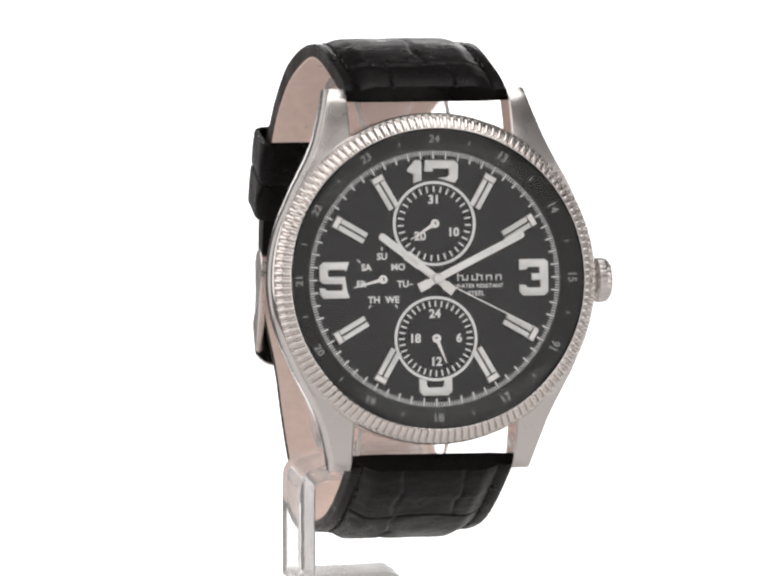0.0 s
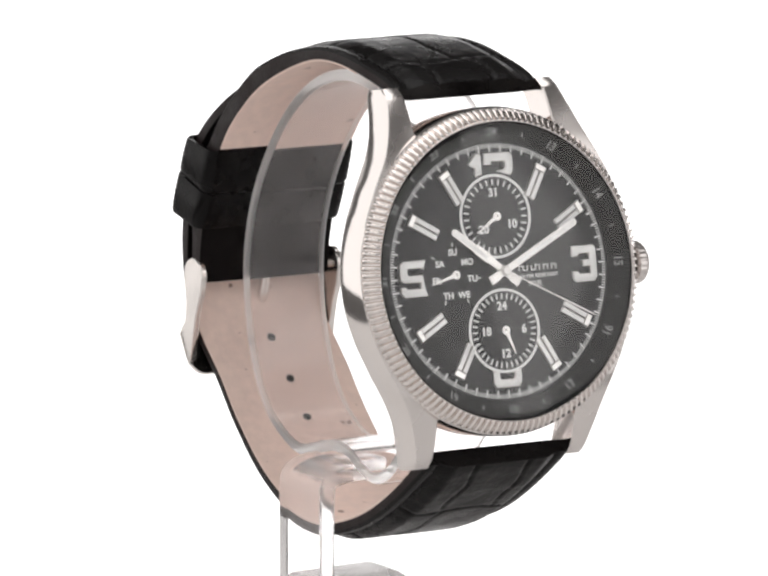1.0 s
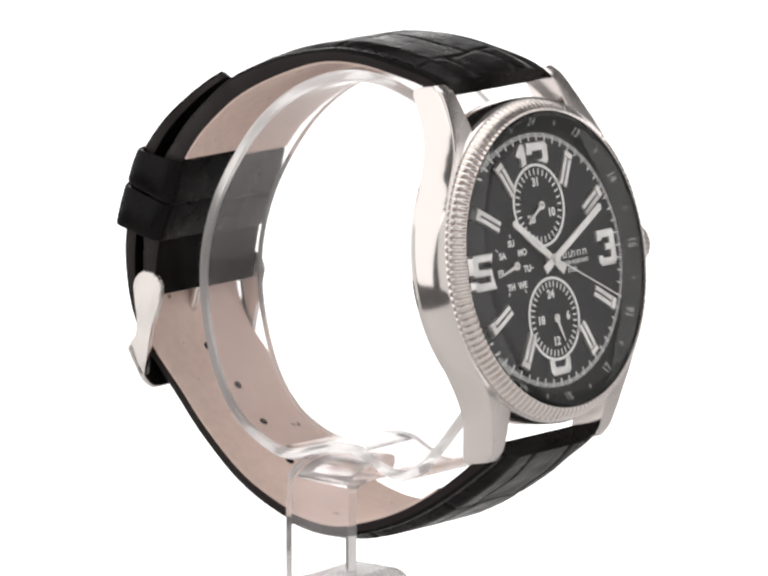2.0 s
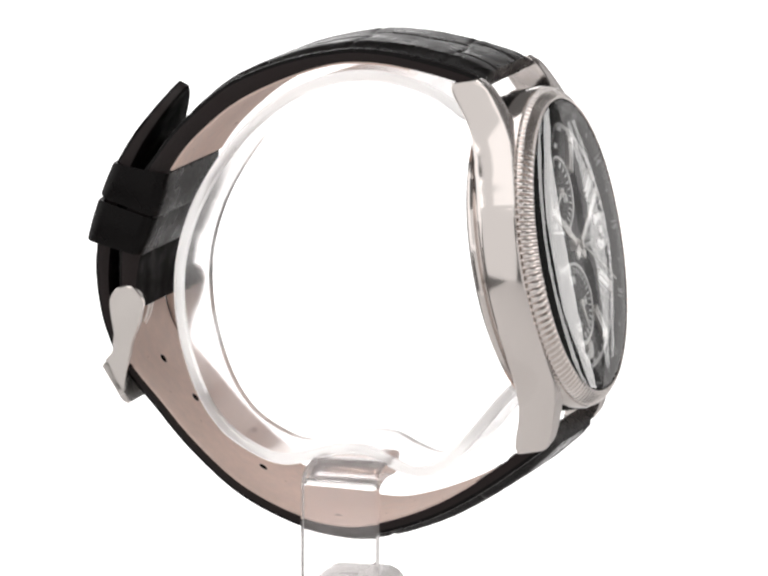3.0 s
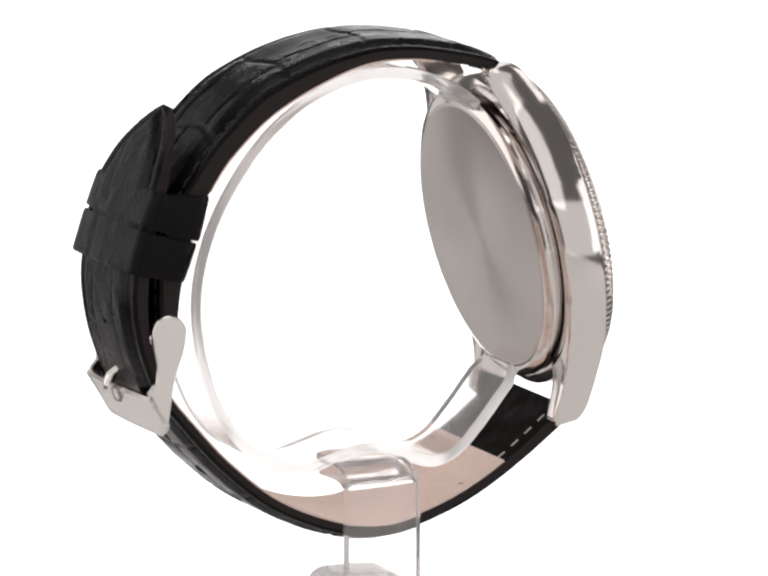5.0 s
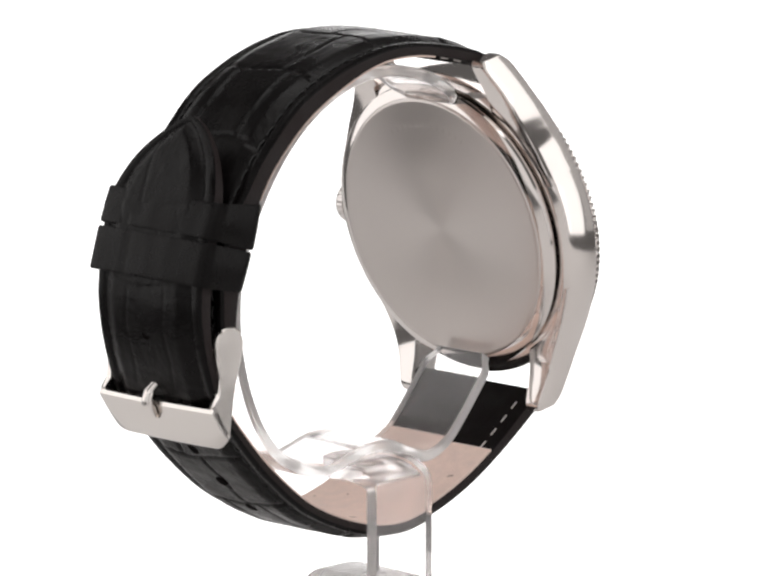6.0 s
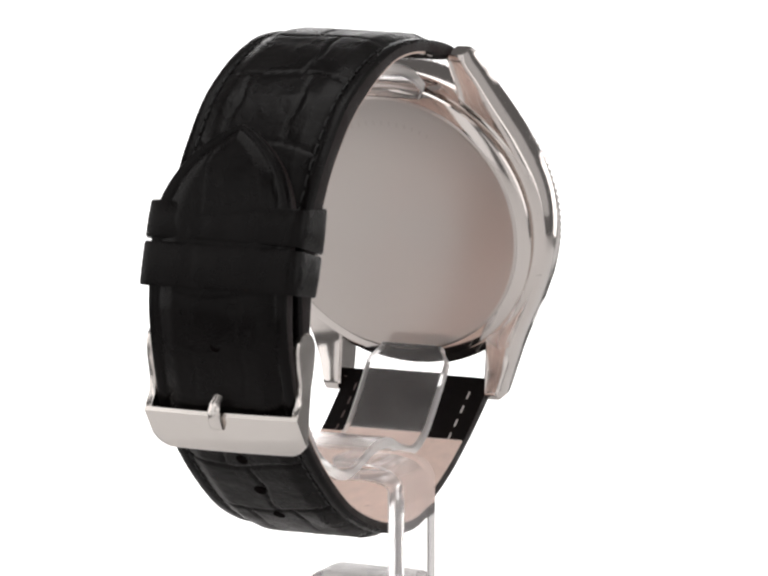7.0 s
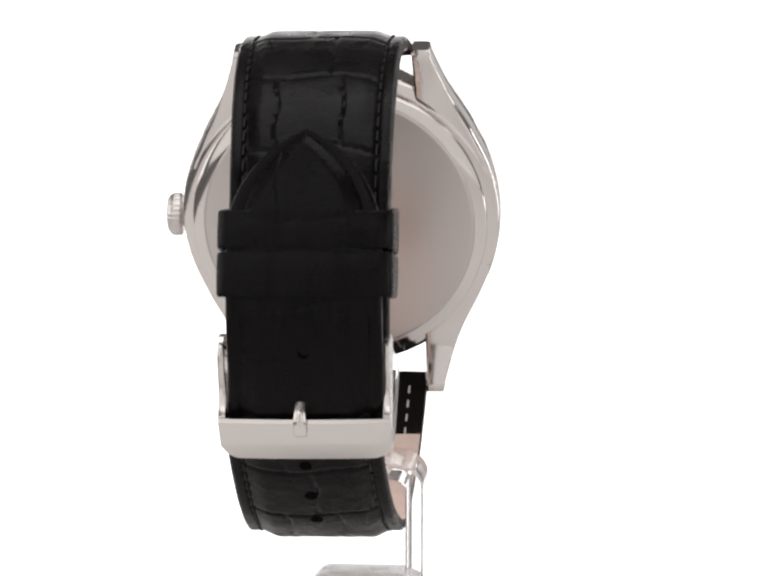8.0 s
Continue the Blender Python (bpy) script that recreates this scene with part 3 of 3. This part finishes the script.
def make_holes(strap, rows_path, stops):
    """Punched holes, not cut: discs flush in both faces, the shade inside put into their colour. stops: place along the
    strap and its thickness there.
    """
    for s0, thick in stops:
        q, nrm, s = min(rows_path, key=lambda r: abs(r[2] - s0))
        t = Vector((-nrm.y, nrm.x))
        for prof, size in ((((0.65, 0.1), (0.6, -0.15), (0.4, -0.17), (0.0, -0.17)), 1.0),
                           (((0.85, thick - 0.3), (0.8, thick + 0.02), (0.7, thick + 0.05), (0.55, thick + 0.03), (0.0, thick + 0.03)), 1.15)):
            rows = []
            for k in range(20):
                a = 2 * math.pi * k / 20
                col = []
                for r, h in prof:
                    p = q + t * (r * size * math.sin(a)) + nrm * h
                    col.append((drift(q.x, True, s) + r * math.cos(a), p.x, p.y))
                rows.append(col)
            part("hole", grid(rows, close_u=True), HOLE, strap, "punched strap hole")


def make_keeper(watch, outer_top, outer_low, inner_top, inner_low, half, seam, label):
    """A leather loop round both straps: a rounded rectangle, drawn along the strap."""
    ot, ol, it, il = Vector(outer_top), Vector(outer_low), Vector(inner_top), Vector(inner_low)
    dx = -2.0

    def loop(o, i, grow):
        """Points round the loop between outer point o and inner point i."""
        deep = (i - o).length
        d = (i - o).normalized()
        w, r = half + grow, 1.6 + grow
        lo, hi = -grow, deep + grow
        pts = []
        corners = ((w - r, lo + r, -90), (w - r, hi - r, 0), (-w + r, hi - r, 90), (-w + r, lo + r, 180))
        for n, (cx, cy, a0) in enumerate(corners):
            for k in range(7):
                a = radians(a0 + 15 * k)
                pts.append((cx + r * math.cos(a), cy + r * math.sin(a)))
            last, (nx, ny, n0) = pts[-1], corners[(n + 1) % 4]
            first = (nx + r * math.cos(radians(n0)), ny + r * math.sin(radians(n0)))
            count = 26 if n == 3 else 6
            for k in range(1, count):
                pts.append((last[0] + (first[0] - last[0]) * k / count, last[1] + (first[1] - last[1]) * k / count))
        out = []
        for x, y in pts:
            bow = 0.5 * (1 - (x / w) ** 2) * (1 if y < deep / 2 else 0)
            crease = 0.22 * math.exp(-((x - seam) / 0.35) ** 2) + 0.12 * noise.noise((x * 0.5, o.y * 0.6, seam)) + 0.05 * noise.noise((x * 1.7, o.y, seam))
            p = o + d * (y - bow + (crease if y < deep / 2 else 0))
            out.append((x + dx, p.x, p.y))
        return out
    rows = []
    for f, g in ((0.02, -0.7), (0.0, -0.15), (0.06, 0.0), (0.5, 0.05), (0.94, 0.0), (1.0, -0.15), (0.98, -0.7), (0.5, -0.75)):
        rows.append(loop(ot.lerp(ol, f), it.lerp(il, f), g))
    return part("keeper", grid(rows, close_u=True, close_v=True), LEATHER, watch, label)


def make_buckle(watch):
    dx = -1.4
    half = 10.95

    def side_outline():
        pts = []
        cy, cz, r = 56.2, 2.0, 2.35
        for k in range(13):
            a = radians(10 + 15 * k)
            pts.append((cy + r * math.cos(a), cz + r * math.sin(a)))
        pts += [(54.7, -0.6), (56.4, -3.4), (57.4, -5.8), (58.2, -8.0), (58.7, -9.3), (59.5, -9.2), (60.7, -6.0), (60.5, -5.0), (59.4, -4.2), (58.7, -1.8), (58.7, 0.6)]
        return pts
    buckle = part("buckle", prism(side_outline(), half - 0.9, half, lambda y, z, x: (x + dx, y, z), 0.15), STEEL_BUCKLE, watch, "steel tang buckle, fastened")
    part("side_plate", prism(side_outline(), -half, -half + 0.9, lambda y, z, x: (x + dx, y, z), 0.15), STEEL_BUCKLE, buckle)
    rows = []
    for k in range(41):
        x = -half + 2 * half * k / 40
        e = half - abs(x)
        lift = 1.5 * (1 - min(1, e / 2.6)) ** 2.2
        low, high = -11.3 + lift, -5.3
        bow = 0.35 * (1 - (x / half) ** 2)
        rows.append([(x + dx, y + bow, z) for y, z in ((60.1, high), (60.7, high + 0.05), (61.0, high - 0.4), (60.3, (high + low) / 2), (59.5, low + 0.3), (59.1, low), (58.6, low + 0.2), (59.5, (high + low) / 2))])
    part("front_plate", grid(rows, close_v=True, caps=True), STEEL_BUCKLE, buckle)
    part("spring_bar", revolve([(0, -10.3), (0.75, -10.3), (0.75, 10.3), (0, 10.3)], 20, "x", (dx, 56.4, 2.2)), STEEL_BUCKLE, buckle)
    rows = []
    for y, z, w in ((56.6, 2.2, 0.6), (57.9, -0.9, 0.7), (59.6, -3.2, 0.75), (61.2, -3.9, 0.8), (61.9, -4.9, 0.85), (62.0, -6.2, 0.85), (61.6, -7.3, 0.8), (60.9, -7.7, 0.6)):
        rows.append([(dx + 0.4 + w * math.cos(2 * math.pi * k / 12), y + 0.55 * math.sin(2 * math.pi * k / 12), z + 0.3 * math.sin(2 * math.pi * k / 12)) for k in range(12)])
    part("tang", grid(rows, close_v=True, caps=True), STEEL_BUCKLE, buckle, "polished buckle tang")
    return buckle


def make_watch():
    watch = thing("wristwatch", "steel wristwatch with black dial and black crocodile-grain strap on clear stand", "watch")
    make_case(watch)
    for sx in (-1, 1):
        for sz in (-1, 1):
            make_lug(watch, sx, sz)
    make_bezel(watch)
    make_dial(watch)
    make_hands(watch)
    make_crystal(watch)
    make_crown(watch)
    for sz in (-1, 1):
        part("spring_bar", revolve([(0, -11), (0.5, -11), (0.5, 11), (0, 11)], 20, "x", (0, 4.9, 23.5 * sz)), STEEL_SIDE, watch)
    w_up = [(0, 21.2), (20, 21.0), (60, 20.0), (70, 19.6)]
    make_strap(watch, "strap_upper", UPPER, -1, w_up, [(0, 1.8), (12, 1.75), (20, 1.85), (26, 2.4), (33, 2.8), (40, 2.75), (46, 2.9), (52, 3.8), (56, 3.8), (60, 2.9), (64, 2.4)], [(0, 0.5), (5, 0.8), (14, 0.6), (60, 0.5)], 0, (9.0, 46.5), 0, 3,
               "short black crocodile-grain leather strap half")
    w_low = [(0, 21.2), (15, 21.0), (45, 19.8), (120, 19.7)]
    strap, rows, total = make_strap(watch, "strap_lower", LOWER, 1, w_low, [(0, 2.0), (10, 1.7), (50, 1.5), (70, 1.45), (80, 2.15), (93, 2.15), (102, 1.5), (120, 1.2)], [(0, 0.7), (6, 1.1), (50, 0.7), (120, 0.5)], 0,
                                    (10.5, 73.5), 14.0, 8, "long black crocodile-grain leather strap half with punched holes")
    make_holes(strap, rows, ((45.5, 2.26), (52.0, 2.2), (58.5, 2.15), (65.0, 2.1), (76.0, 2.46), (86.0, 2.72)))
    make_keeper(watch, (54.4, 20.5), (57.0, 16.5), (47.1, 17.9), (49.7, 12.5), 11.2, 5.2, "free leather keeper loop")
    make_keeper(watch, (57.3, 16.1), (60.0, 11.1), (50.0, 12.35), (52.8, 7.9), 11.2, 3.4, "fixed leather keeper loop")
    make_buckle(watch)
    soft_parts = ("strap", "keeper", "buckle")
    for ob in watch.children:
        ob.matrix_local = SET if ob.name.startswith(soft_parts) else HEAD
    return watch


# ---- the stand ----
CUFF = [(6.6, 18.3), (10.9, 22.6), (16.8, 25.6), (23, 26.6), (29.7, 25.5), (36, 22.5), (41.5, 18.0), (46.5, 12.0), (49.8, 5.0), (50.9, -2.6), (50.1, -10.5), (47.7, -16.2),
        (43.8, -19.9), (40.2, -21.6), (36.2, -21.5), (32.3, -21.2), (28.5, -22.0), (25.6, -24.0), (22.3, -25.6), (18.6, -24.9), (15.0, -22.4), (11.5, -19.5), (8.3, -16.8)]


def saw_cut(ob, axis):
    """Gives the rims of the sheet the whitened material that replaces their edge glow."""
    ob.data.materials.append(BRIGHT_RIM)
    for face in ob.data.polygons:
        face.material_index = 1 if abs(face.normal[axis]) > 0.35 else 0


def make_stand():
    stand = thing("watch_stand", "clear acrylic cuff stand that holds the watch upright", "watch stand")
    path, total = spline(CUFF, 0.6)
    rows = []
    for k, (q, nrm, s) in enumerate(path):
        e = min(s, total - s)
        half, t = 5.9 - 1.4 * (1 - smooth(0, 2.5, e)), 0.75
        prof = ((-half + 0.3, -t), (half - 0.3, -t), (half, -t + 0.3), (half, t - 0.3), (half - 0.3, t), (-half + 0.3, t), (-half, t - 0.3), (-half, -t + 0.3))
        rows.append([(x - 1.75, q.x + nrm.x * v, q.y + nrm.y * v) for x, v in prof])
    cuff = part("cuff", grid(rows, close_v=True, caps=True), ACRYLIC, stand, "open clear acrylic cuff")
    cuff.matrix_local = SET
    saw_cut(cuff, 0)

    # bent strip: tongue under the cuff, post, and foot
    bend = [(1.0, -23.4), (-3.5, -23.2), (-6.2, -23.6), (-7.6, -24.6), (-7.8, -26.5), (-7.8, -30), (-7.8, -38.5)]
    path, total = spline(bend, 0.4)
    rows = []
    for q, nrm, s in path:
        w, t = 5.05, 1.15
        prof = ((-w + 0.25, -t), (w - 0.25, -t), (w, -t + 0.25), (w, t - 0.25), (w - 0.25, t), (-w + 0.25, t), (-w, t - 0.25), (-w, -t + 0.25))
        rows.append([(q.x + nrm.x * v, y, q.y + nrm.y * v) for y, v in prof])
    post = part("post", grid(rows, close_v=True, caps=True), POST_ACRYLIC, stand, "bent clear acrylic post")
    post.matrix_local = STAND
    rows = []
    for z, d in ((-50.0, 0.3), (-49.6, 0.0), (-40.4, 0.0), (-39.0, 0.35), (-38.1, 1.0), (-37.5, 1.9), (-37.3, 3.0)):
        row = []
        for cx, cy, a0 in ((3.2, 2.6, 0), (-6.3, 2.6, 90), (-6.3, -2.6, 180), (3.2, -2.6, 270)):
            for k in range(9):
                a, rad = radians(a0 + 11.25 * k), 3.2 - d
                row.append((cx + rad * math.cos(a), cy + rad * math.sin(a), z))
        rows.append(row)
    foot = part("foot", grid(rows, close_v=True, caps=True), FOOT_ACRYLIC, stand, "rounded clear acrylic foot block")
    foot.matrix_local = STAND
    for ob in (cuff, post, foot):
        ob.visible_shadow = False
    return stand


watch = make_watch()
stand = make_stand()


def motions():
    """Watch and stand turn together with the turntable."""
    rows = [(0.25 * k, pose(0, 0, TABLE_Z, 0, 0, TURN * 0.25 * k)) for k in range(33)]
    walk(watch, rows)
    walk(stand, rows)


motions()
